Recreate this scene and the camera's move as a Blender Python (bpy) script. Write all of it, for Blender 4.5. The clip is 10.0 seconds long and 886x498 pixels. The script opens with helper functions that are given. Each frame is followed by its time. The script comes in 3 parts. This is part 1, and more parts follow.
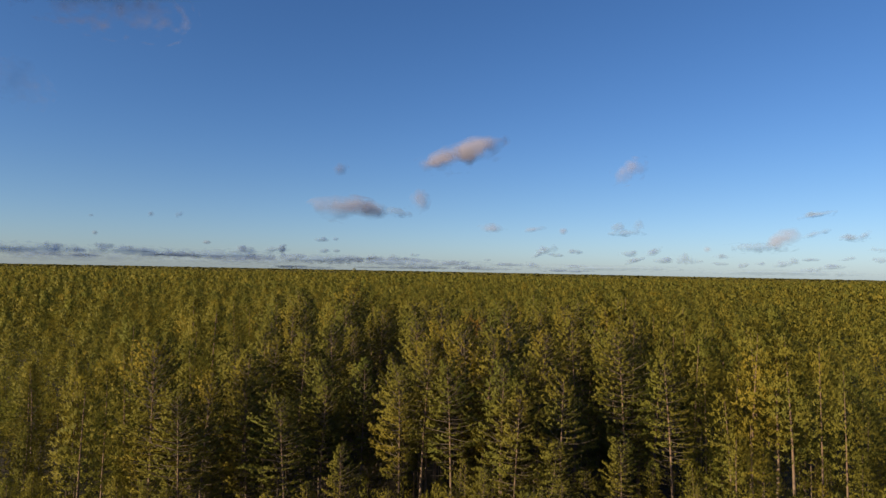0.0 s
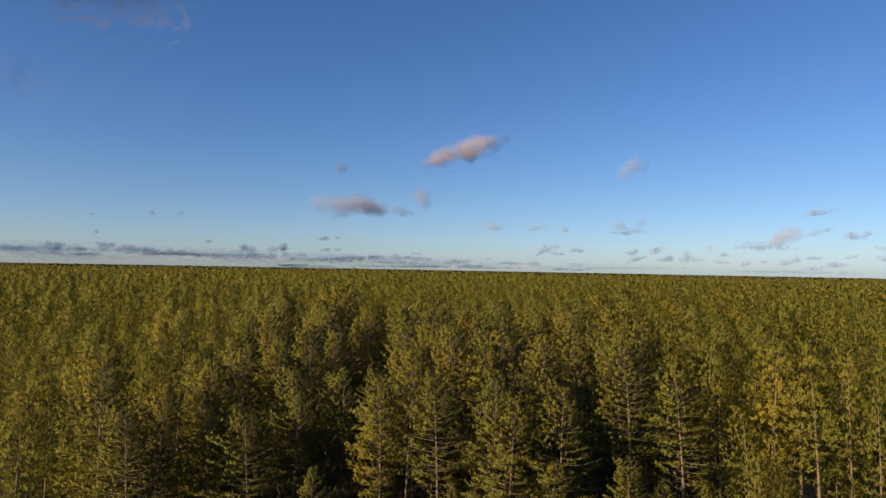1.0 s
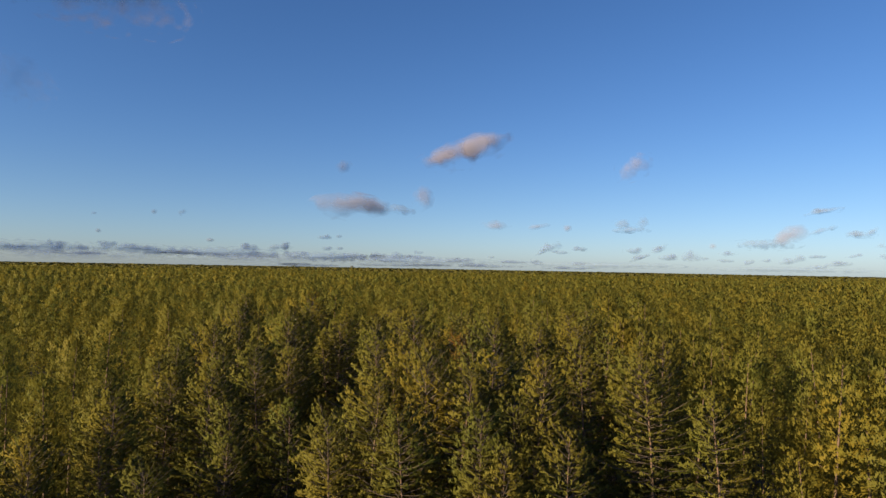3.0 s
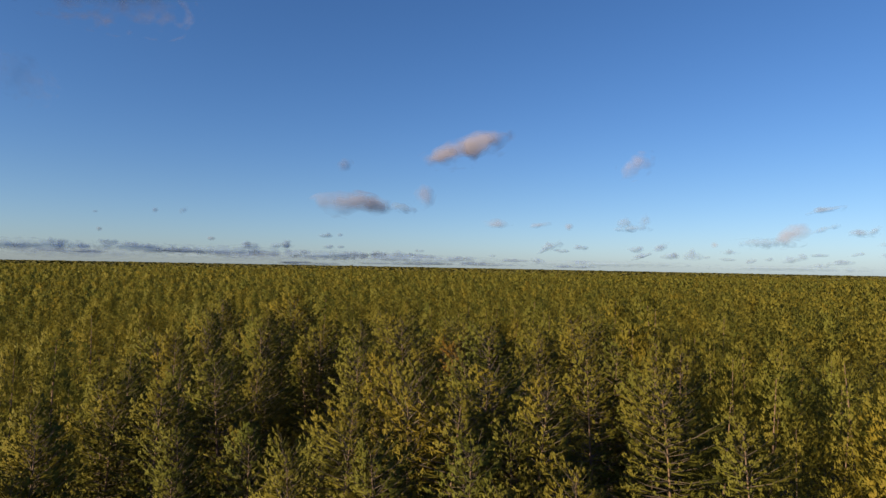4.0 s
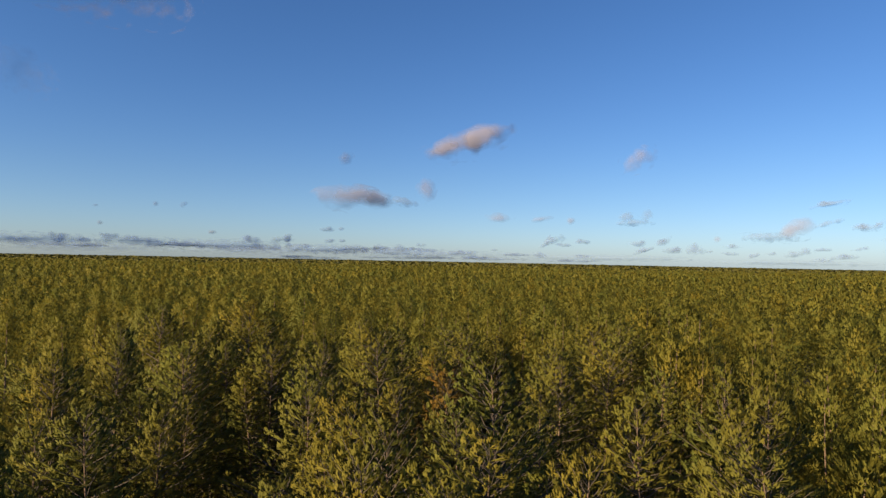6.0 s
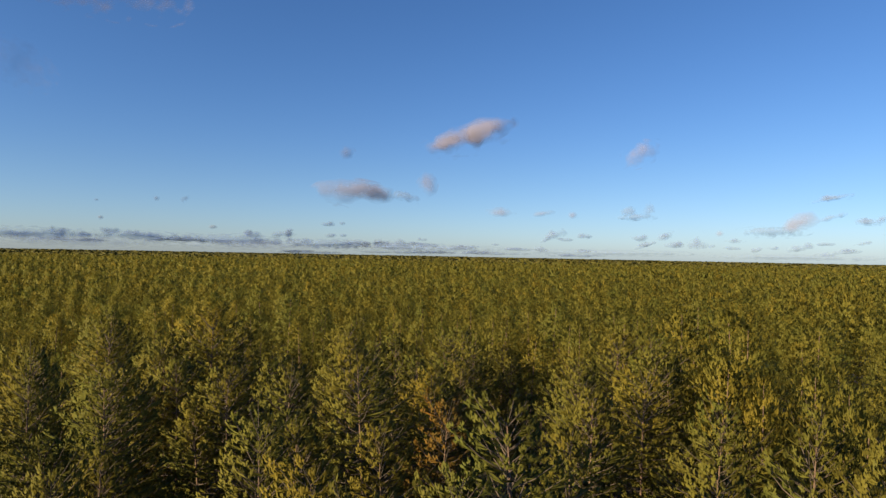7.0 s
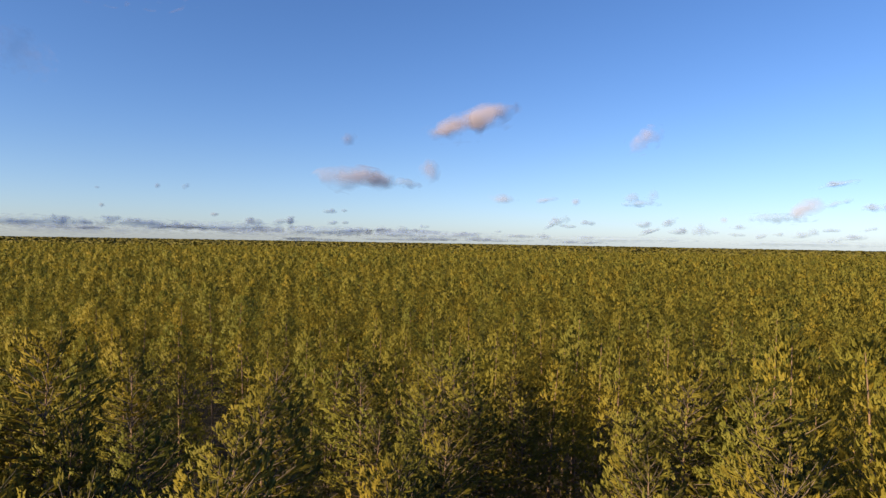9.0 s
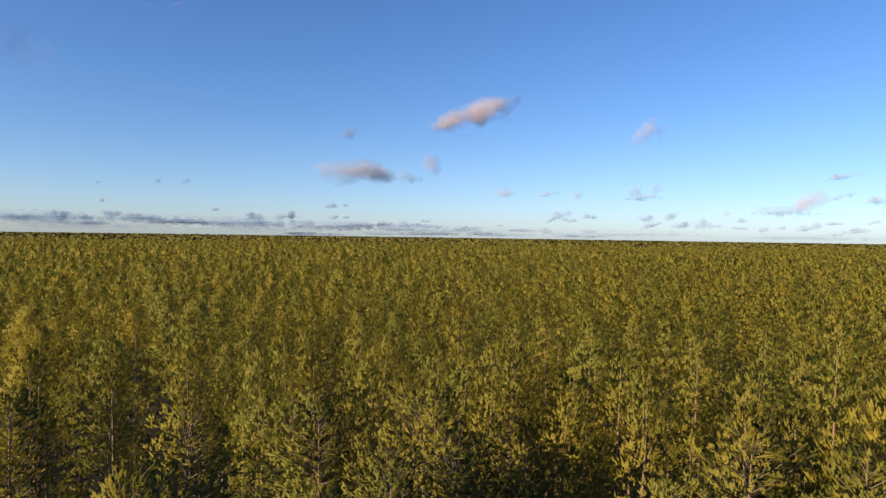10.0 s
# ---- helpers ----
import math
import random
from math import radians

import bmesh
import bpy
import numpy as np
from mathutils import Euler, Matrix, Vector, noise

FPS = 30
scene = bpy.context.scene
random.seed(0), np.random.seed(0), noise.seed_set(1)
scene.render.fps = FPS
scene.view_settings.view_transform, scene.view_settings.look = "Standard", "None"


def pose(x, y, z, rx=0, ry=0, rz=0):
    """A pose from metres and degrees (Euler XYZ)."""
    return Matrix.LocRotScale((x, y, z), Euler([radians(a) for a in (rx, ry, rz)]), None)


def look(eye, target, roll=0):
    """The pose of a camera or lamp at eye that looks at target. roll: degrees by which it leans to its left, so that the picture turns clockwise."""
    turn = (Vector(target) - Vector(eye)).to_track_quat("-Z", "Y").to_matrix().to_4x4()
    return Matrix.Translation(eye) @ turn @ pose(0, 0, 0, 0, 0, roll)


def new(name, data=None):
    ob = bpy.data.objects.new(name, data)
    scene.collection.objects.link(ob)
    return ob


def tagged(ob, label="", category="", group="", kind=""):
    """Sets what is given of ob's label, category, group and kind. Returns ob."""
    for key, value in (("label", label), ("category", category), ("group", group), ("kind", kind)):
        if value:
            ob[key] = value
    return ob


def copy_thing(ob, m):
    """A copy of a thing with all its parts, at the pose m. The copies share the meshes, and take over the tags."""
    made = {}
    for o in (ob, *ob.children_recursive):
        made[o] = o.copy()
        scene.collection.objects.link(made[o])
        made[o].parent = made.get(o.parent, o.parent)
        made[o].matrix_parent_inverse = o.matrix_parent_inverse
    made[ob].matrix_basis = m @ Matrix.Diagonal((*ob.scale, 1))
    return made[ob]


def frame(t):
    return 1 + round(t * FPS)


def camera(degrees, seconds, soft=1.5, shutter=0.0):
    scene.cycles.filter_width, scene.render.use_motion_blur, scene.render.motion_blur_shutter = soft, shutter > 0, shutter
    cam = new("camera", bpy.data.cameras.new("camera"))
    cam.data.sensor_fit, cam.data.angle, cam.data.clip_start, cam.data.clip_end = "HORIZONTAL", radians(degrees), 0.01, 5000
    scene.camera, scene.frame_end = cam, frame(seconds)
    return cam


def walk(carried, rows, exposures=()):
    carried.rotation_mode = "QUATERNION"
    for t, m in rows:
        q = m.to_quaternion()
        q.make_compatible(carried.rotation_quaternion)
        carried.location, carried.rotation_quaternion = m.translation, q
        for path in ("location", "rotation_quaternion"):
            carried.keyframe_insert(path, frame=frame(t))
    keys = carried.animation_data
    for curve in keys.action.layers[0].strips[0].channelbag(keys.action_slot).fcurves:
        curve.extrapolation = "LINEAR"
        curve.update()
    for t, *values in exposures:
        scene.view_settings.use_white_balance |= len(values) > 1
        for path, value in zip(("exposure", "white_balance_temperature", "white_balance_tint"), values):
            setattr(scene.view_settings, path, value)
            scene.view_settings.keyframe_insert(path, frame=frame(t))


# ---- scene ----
cam = camera(72.0, 10.0, soft=1.42)
# seconds, eye x, y, z, yaw to the left, pitch up, roll to the left
ROWS = [
    (0.0, 7.190, 9.036, 25.653, 8.836, 2.005, 1.12),
    (0.5, 7.388, 11.867, 25.760, 8.919, 1.923, 1.09),
    (1.0, 7.533, 14.571, 25.852, 8.975, 1.868, 1.06),
    (1.5, 7.620, 17.265, 25.931, 9.017, 1.820, 1.04),
    (2.0, 7.705, 20.078, 26.016, 9.079, 1.764, 1.02),
    (2.5, 7.789, 22.892, 26.068, 9.137, 1.784, 1.03),
    (4.0, 7.770, 31.624, 26.484, 9.334, 1.609, 1.10),
    (4.5, 7.558, 34.640, 26.575, 9.358, 1.541, 1.13),
    (5.0, 7.302, 37.870, 26.718, 9.411, 1.407, 1.14),
    (5.5, 6.994, 41.216, 26.869, 9.440, 1.228, 1.14),
    (7.0, 5.257, 53.557, 27.396, 9.587, 0.532, 1.11),
    (7.5, 4.743, 57.920, 27.557, 9.678, 0.179, 1.10),
    (8.0, 4.310, 62.220, 27.694, 9.747, -0.122, 1.08),
    (8.5, 3.921, 66.737, 27.824, 9.770, -0.420, 1.05),
    (9.0, 3.609, 71.282, 27.952, 9.809, -0.693, 1.00),
    (9.5, 3.378, 76.016, 28.094, 9.857, -0.968, 0.92),
    (10.0, 3.243, 80.688, 28.203, 9.937, -1.233, 0.83),
]
EXPOSURES = [(0.0, 0.78, 6500, 10), (1.0, 0.83, 6650, 12), (1.5, 0.84, 6500, 10), (2.0, 0.93, 6950, 16), (2.5, 0.9, 6600, 12), (4.5, 0.86, 6500, 10), (5.5, 0.94, 6500, 10), (7.5, 1.03, 6550, 11), (8.0, 1.2, 6750, 14), (8.5, 1.3, 6800, 16), (9.0, 1.32, 6800, 16), (9.5, 1.26, 6650, 14), (10.0, 1.29, 6650, 13)]
walk(cam, [(t, pose(x, y, z, 90 + pitch, 0, yaw) @ pose(0, 0, 0, 0, 0, roll)) for t, x, y, z, yaw, pitch, roll in ROWS], EXPOSURES)

# ---- light ----
SUN_ELEVATION, SUN_AZIMUTH = 24.0, -134.0      # degrees; azimuth clockwise from +y
world = bpy.data.worlds.new("sky")
scene.world = world
world.use_nodes = True
nt = world.node_tree
sky = nt.nodes.new("ShaderNodeTexSky")
sky.sky_type, sky.sun_disc = "NISHITA", False
sky.sun_elevation, sky.sun_rotation = radians(SUN_ELEVATION), radians(SUN_AZIMUTH)
sky.air_density, sky.dust_density, sky.ozone_density = 1.0, 0.4, 5.0
tone = nt.nodes.new("ShaderNodeHueSaturation")
tone.inputs["Saturation"].default_value = 1.1
blue = nt.nodes.new("ShaderNodeMix")
blue.data_type, blue.blend_type = "RGBA", "MULTIPLY"
blue.inputs[0].default_value, blue.inputs[7].default_value = 1.0, (0.95, 0.95, 1.06, 1)
nt.links.new(sky.outputs[0], blue.inputs[6])
nt.links.new(blue.outputs[2], tone.inputs["Color"])
# blue-grey haze that pales towards the horizon all round
height = nt.nodes.new("ShaderNodeSeparateXYZ")
nt.links.new(nt.nodes.new("ShaderNodeTexCoord").outputs["Generated"], height.inputs[0])
span = nt.nodes.new("ShaderNodeMapRange")
span.interpolation_type = "SMOOTHSTEP"
span.inputs[1].default_value, span.inputs[2].default_value = -0.02, 0.14
nt.links.new(height.outputs[2], span.inputs[0])
haze = nt.nodes.new("ShaderNodeMix")
haze.data_type = "RGBA"
haze.inputs[6].default_value, haze.inputs[7].default_value = (0.93, 1.03, 1.14, 1), (1, 1, 1, 1)
nt.links.new(span.outputs[0], haze.inputs[0])
air = nt.nodes.new("ShaderNodeMix")
air.data_type, air.blend_type = "RGBA", "MULTIPLY"
air.inputs[0].default_value = 1.0
nt.links.new(tone.outputs[0], air.inputs[6])
nt.links.new(haze.outputs[2], air.inputs[7])
nt.links.new(air.outputs[2], nt.nodes["Background"].inputs[0])
nt.nodes["Background"].inputs[1].default_value = 0.062
az, el = radians(SUN_AZIMUTH), radians(SUN_ELEVATION)
to_sun = Vector((math.sin(az) * math.cos(el), math.cos(az) * math.cos(el), math.sin(el)))
sun_data = bpy.data.lights.new("sun", "SUN")
sun_data.energy, sun_data.angle, sun_data.color = 4.9, radians(0.6), (1.0, 0.77, 0.46)
sun = new("sun", sun_data)
sun.matrix_world = look(to_sun * 100, (0, 0, 0))


# ---- materials ----
def material(name, rough=0.8):
    m = bpy.data.materials.new(name)
    m.use_nodes = True
    t = m.node_tree
    b = t.nodes["Principled BSDF"]
    b.inputs["Roughness"].default_value = rough
    return m, t, b


def ramp(t, source, stops):
    r = t.nodes.new("ShaderNodeValToRGB")
    e = r.color_ramp.elements
    while len(e) < len(stops):
        e.new(0.5)
    for k, (p, c) in enumerate(stops):
        e[k].position, e[k].color = p, (*c, 1)
    t.links.new(source, r.inputs[0])
    return r.outputs[0]


def noise_at(t, scale, detail=2.0, rough=0.5, space="Position"):
    n = t.nodes.new("ShaderNodeTexNoise")
    n.inputs["Scale"].default_value, n.inputs["Detail"].default_value, n.inputs["Roughness"].default_value = scale, detail, rough
    if space == "Object":
        t.links.new(t.nodes.new("ShaderNodeTexCoord").outputs["Object"], n.inputs["Vector"])
    else:
        t.links.new(t.nodes.new("ShaderNodeNewGeometry").outputs["Position"], n.inputs["Vector"])
    return n.outputs["Fac"]


def mix(t, kind, fac, a, b):
    n = t.nodes.new("ShaderNodeMix")
    n.data_type, n.blend_type = "RGBA", kind
    for socket, v in ((n.inputs[0], fac), (n.inputs[6], a), (n.inputs[7], b)):
        if isinstance(v, (int, float)):
            socket.default_value = v
        elif isinstance(v, tuple):
            socket.default_value = (*v, 1)
        else:
            t.links.new(v, socket)
    return n.outputs[2]


def foliage(name, dark, mid, light):
    """Needles: every blade its own tone, drifting from tree to tree; a little light passes through."""
    m, t, b = material(name, 0.58)
    g = t.nodes.new("ShaderNodeNewGeometry")
    blade = ramp(t, g.outputs["Random Per Island"], [(0.0, dark), (0.5, mid), (1.0, light)])
    own = t.nodes.new("ShaderNodeAttribute")
    own.attribute_name = "tone"
    tree = t.nodes.new("ShaderNodeMath")
    tree.operation = "ADD"
    t.links.new(own.outputs["Fac"], tree.inputs[0])
    t.links.new(t.nodes.new("ShaderNodeObjectInfo").outputs["Random"], tree.inputs[1])
    part_ = t.nodes.new("ShaderNodeMath")
    part_.operation = "FRACT"
    t.links.new(tree.outputs[0], part_.inputs[0])
    each = ramp(t, part_.outputs[0], [(0.0, (0.84, 0.9, 0.9)), (0.35, (0.95, 0.97, 0.95)), (0.75, (1.03, 1.02, 0.96)), (1.0, (1.14, 1.06, 0.9))])
    stand = mix(t, "MULTIPLY", 1.0, each, ramp(t, noise_at(t, 0.2, 1.0), [(0.3, (0.84, 0.95, 0.98)), (0.5, (1.0, 1.0, 1.0)), (0.7, (1.16, 1.04, 0.85))]))
    shoot = ramp(t, noise_at(t, 2.2, 1.0), [(0.3, (0.9, 0.91, 0.94)), (0.7, (1.1, 1.08, 1.0))])
    col = mix(t, "MULTIPLY", 1.0, mix(t, "MULTIPLY", 1.0, blade, stand), shoot)
    t.links.new(col, b.inputs["Base Color"])
    b.inputs["Specular IOR Level"].default_value = 0.1
    tr = t.nodes.new("ShaderNodeBsdfTranslucent")
    t.links.new(col, tr.inputs[0])
    mx = t.nodes.new("ShaderNodeMixShader")
    mx.inputs[0].default_value = 0.38
    t.links.new(b.outputs[0], mx.inputs[1])
    t.links.new(tr.outputs[0], mx.inputs[2])
    t.links.new(mx.outputs[0], t.nodes["Material Output"].inputs[0])
    return m


NEEDLES = foliage("pine_needles", (0.161, 0.151, 0.031), (0.169, 0.158, 0.032), (0.179, 0.167, 0.033))
# the same needles darkened: self-shade of the distant crowns put into the colour
FAR_SHADED_NEEDLES = foliage("far_needles_shaded", (0.125, 0.118, 0.032), (0.132, 0.124, 0.033), (0.139, 0.13, 0.034))
RUSSET = foliage("russet_needles", (0.17, 0.125, 0.031), (0.2, 0.128, 0.031), (0.235, 0.13, 0.03))
BARK, t_, b_ = material("pine_bark", 0.9)
plates = ramp(t_, noise_at(t_, 3.0, 6.0, 0.7), [(0.3, (0.09, 0.07, 0.055)), (0.7, (0.24, 0.18, 0.14))])
flakes = ramp(t_, noise_at(t_, 5.0, 5.0, 0.7), [(0.3, (0.12, 0.08, 0.055)), (0.7, (0.2, 0.135, 0.09))])
apart = t_.nodes.new("ShaderNodeSeparateXYZ")
t_.links.new(t_.nodes.new("ShaderNodeNewGeometry").outputs["Position"], apart.inputs[0])
span = t_.nodes.new("ShaderNodeMapRange")
span.inputs[1].default_value, span.inputs[2].default_value = 5.0, 10.0
t_.links.new(apart.outputs[2], span.inputs[0])
t_.links.new(mix(t_, "MIX", span.outputs[0], plates, flakes), b_.inputs["Base Color"])
TWIG, t_, b_ = material("twig_bark", 0.9)
t_.links.new(ramp(t_, noise_at(t_, 4.0, 4.0, 0.7), [(0.3, (0.06, 0.05, 0.038)), (0.7, (0.13, 0.1, 0.075))]), b_.inputs["Base Color"])
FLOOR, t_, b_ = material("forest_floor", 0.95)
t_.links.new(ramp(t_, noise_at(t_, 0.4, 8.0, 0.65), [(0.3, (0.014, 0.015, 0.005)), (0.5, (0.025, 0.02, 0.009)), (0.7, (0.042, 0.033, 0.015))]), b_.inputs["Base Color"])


def vapour(name, cover, colour, crisp=0.0, detail=3.5):
    """Cloud: vapour that scatters light, dense in the heart of the lump and frayed to nothing at its rim."""
    m, t, b = material(name)
    t.nodes.remove(b)
    d = t.nodes.new("ShaderNodeBsdfDiffuse")
    d.inputs[0].default_value = (*colour, 1)
    flat = t.nodes.new("ShaderNodeVectorMath")
    flat.operation, flat.inputs[1].default_value = "MULTIPLY", (1.0, 0.0, 1.0)
    t.links.new(t.nodes.new("ShaderNodeTexCoord").outputs["Object"], flat.inputs[0])
    size = t.nodes.new("ShaderNodeVectorMath")
    size.operation = "LENGTH"
    t.links.new(flat.outputs[0], size.inputs[0])
    fray = t.nodes.new("ShaderNodeMath")
    fray.operation, fray.inputs[1].default_value = "MULTIPLY_ADD", 1.6
    g = t.nodes.new("ShaderNodeTexNoise")
    g.inputs["Scale"].default_value, g.inputs["Detail"].default_value = 0.02 if detail > 3 else 0.012, detail
    t.links.new(t.nodes.new("ShaderNodeNewGeometry").outputs["Position"], g.inputs["Vector"])
    t.links.new(g.outputs["Fac"], fray.inputs[0])
    part_ = t.nodes.new("ShaderNodeMath")
    part_.operation, part_.inputs[1].default_value, part_.inputs[2].default_value = "MULTIPLY_ADD", 0.95, -0.61
    t.links.new(size.outputs["Value"], part_.inputs[0])
    t.links.new(part_.outputs[0], fray.inputs[2])
    body = ramp(t, fray.outputs[0], [(0.3 + 0.25 * crisp, (cover, cover, cover)), (0.62 + 0.1 * crisp, (cover * 0.5, cover * 0.5, cover * 0.5)), (0.98 - 0.1 * crisp, (0, 0, 0))])
    mx = t.nodes.new("ShaderNodeMixShader")
    t.links.new(body, mx.inputs[0])
    t.links.new(t.nodes.new("ShaderNodeBsdfTransparent").outputs[0], mx.inputs[1])
    through_ = t.nodes.new("ShaderNodeBsdfTranslucent")
    through_.inputs[0].default_value = (*colour, 1)
    both = t.nodes.new("ShaderNodeMixShader")
    both.inputs[0].default_value = 0.45
    t.links.new(d.outputs[0], both.inputs[1])
    t.links.new(through_.outputs[0], both.inputs[2])
    t.links.new(both.outputs[0], mx.inputs[2])
    t.links.new(mx.outputs[0], t.nodes["Material Output"].inputs[0])
    return m


VAPOUR = {2: vapour("cloud_dense", 0.7, (0.38, 0.36, 0.44), 0.0, 1.5), 1: vapour("cloud_grey", 0.5, (0.29, 0.4, 0.6), 0.4), 3: vapour("cloud_thin", 0.48, (0.38, 0.37, 0.46), 0.0, 1.5),
          4: vapour("haze_bank", 0.3, (0.4, 0.54, 0.8)), 6: vapour("cloud_bank", 0.5, (0.3, 0.44, 0.68), 0.3), 5: vapour("cloud_veil", 0.16, (0.46, 0.45, 0.53))}


# ---- geometry helpers ----
def mesh_of(name, verts, tris, normals, mat, smooth=True, tones=None):
    me = bpy.data.meshes.new(name)
    v = np.ascontiguousarray(verts, dtype=np.float32)
    f = np.ascontiguousarray(tris, dtype=np.int32)
    me.vertices.add(len(v))
    me.vertices.foreach_set("co", v.ravel())
    me.loops.add(f.size)
    me.loops.foreach_set("vertex_index", f.ravel())
    me.polygons.add(len(f))
    me.polygons.foreach_set("loop_start", np.arange(0, f.size, 3, dtype=np.int32))
    me.update(calc_edges=True)
    me.polygons.foreach_set("use_smooth", np.full(len(f), smooth))
    me.materials.append(mat)
    if tones is not None:
        me.attributes.new("tone", "FLOAT", "POINT").data.foreach_set("value", np.ascontiguousarray(tones, dtype=np.float32))
    if normals is not None:
        me.normals_split_custom_set_from_vertices(np.ascontiguousarray(unit(normals), dtype=np.float32))
    return me


def unit(a):
    return a / np.maximum(np.linalg.norm(a, axis=1, keepdims=True), 1e-9)


def candles(rng, base, way, length, girth, rings, blades, centre):
    """Needle-clad shoots, thick as a bottle brush: a blunt spindle round each axis and needle tufts that stand off from it."""
    n, way = len(base), unit(way)

    def outward(p):
        q = centre(p[:, 2])
        return unit(p - np.stack((q[:, 0], q[:, 1], p[:, 2] - 0.8), 1))

    if not rings:                           # far off: one flat spray a shoot
        face = outward(base)
        side = unit(np.cross(way, face) + rng.normal(size=(n, 3)) * 0.25) * (girth * rng.uniform(0.7, 1.3, (n, 1)))
        v = np.stack((base - side, base + side, base + way * length[:, None]), 1)
        flip = (np.cross(v[:, 1] - v[:, 0], v[:, 2] - v[:, 0]) * face).sum(1) < 0
        v[flip] = v[flip][:, [1, 0, 2]]
        nor = unit(face * (1, 1, 0.8) + rng.normal(size=(n, 3)) * 0.15)
        return v.reshape(-1, 3), np.arange(3 * n).reshape(-1, 3), np.repeat(nor, 3, 0)
    u = unit(np.cross(way, unit(rng.normal(size=(n, 3)))))
    w = np.cross(way, u)
    ang = np.arange(3) * 2 * np.pi / 3
    long = length[:, None, None]
    levels, owns = [], []
    for at, thick in ((0.3, 0.9), (0.74, 0.95)) if rings == 2 else ((0.5, 1.1),):
        turn = ang[None] + rng.uniform(0, 2, (n, 1))
        out = u[:, None] * np.cos(turn)[:, :, None] + w[:, None] * np.sin(turn)[:, :, None]
        levels.append(base[:, None] + way[:, None] * long * (at + rng.uniform(-0.1, 0.1, (n, 3, 1))) + out * girth * thick * rng.uniform(0.7, 1.2, (n, 3, 1)))
        owns.append(out)
    tip = (base + way * length[:, None])[:, None]
    foot = (base - way * 0.03)[:, None]
    v = np.concatenate((*levels, tip, foot), 1)
    k = v.shape[1]
    own = np.concatenate((*owns, way[:, None], -0.3 * way[:, None]), 1).reshape(-1, 3)
    v = v.reshape(-1, 3)
    if rings == 2:
        f = [(0, 1, 4), (0, 4, 3), (1, 2, 5), (1, 5, 4), (2, 0, 3), (2, 3, 5), (3, 4, 6), (4, 5, 6), (5, 3, 6), (7, 1, 0), (7, 2, 1), (7, 0, 2)]
    else:
        f = [(0, 1, 3), (1, 2, 3), (2, 0, 3), (4, 1, 0), (4, 2, 1), (4, 0, 2)]
    f = (np.arange(n)[:, None, None] * k + np.array(f)[None]).reshape(-1, 3)
    spindle = v, f, unit(1.5 * outward(v) + 0.6 * own)
    if not blades:
        return spindle
    m = n * blades
    base, way, length = (np.repeat(q, blades, 0) for q in (base, way, length[:, None]))
    s = rng.uniform(0.1, 0.95, (m, 1))
    o = unit(np.cross(way, unit(rng.normal(size=(m, 3)))))
    side = np.cross(way, o) * girth * rng.uniform(0.1, 0.2, (m, 1))
    root = base + way * length * s + o * girth * 0.5
    tip = root + (way * 0.85 + o * (1.0 - 0.45 * s)) * girth * rng.uniform(0.9, 1.6, (m, 1))
    flat = np.cross(side, tip - root)
    face = outward(root)
    back = (flat * face).sum(1) < 0
    side[back] *= -1
    flat[back] *= -1
    p = np.stack((root - side, root + side, tip), 1).reshape(-1, 3)
    nor = np.repeat(unit(1.5 * face + 0.25 * unit(flat) + 0.4 * o), 3, 0)
    return joined([spindle, (p, np.arange(len(p)).reshape(-1, 3), nor)])


def tubes(a, b, ra, rb, sides=3):
    """Tapered open tubes from a to b."""
    n = len(a)
    way = unit(b - a)
    u = unit(np.cross(way, np.tile((0.31, 0.17, 0.93), (n, 1)) + way[:, [1, 2, 0]]))
    w = np.cross(way, u)
    ang = np.arange(sides) * 2 * np.pi / sides
    ring = u[:, None] * np.cos(ang)[None, :, None] + w[:, None] * np.sin(ang)[None, :, None]
    va = a[:, None] + ring * np.reshape(ra, (-1, 1, 1))
    vb = b[:, None] + ring * np.reshape(rb, (-1, 1, 1))
    v = np.concatenate((va, vb), 1).reshape(-1, 3)
    f = []
    for k in range(sides):
        j = (k + 1) % sides
        f += [(k, j, sides + j), (k, sides + j, sides + k)]
    f = (np.arange(n)[:, None, None] * 2 * sides + np.array(f)[None]).reshape(-1, 3)
    return v, f, np.concatenate((ring, ring), 1).reshape(-1, 3)


def joined(parts):
    vs, fs, ns, k = [], [], [], 0
    for v, f, n in parts:
        vs.append(v)
        fs.append(f + k)
        ns.append(n)
        k += len(v)
    return np.concatenate(vs), np.concatenate(fs), np.concatenate(ns)


def profile(d, crown, radius, sharp):
    """Crown radius at d metres below the top: an ovoid cone that draws in again towards its foot."""
    q = d / crown
    return radius * min(1.0, (d / 5.4) ** (0.8 * sharp)) * (1.0 if q < 0.7 else 1.0 - 0.9 * (q - 0.7))


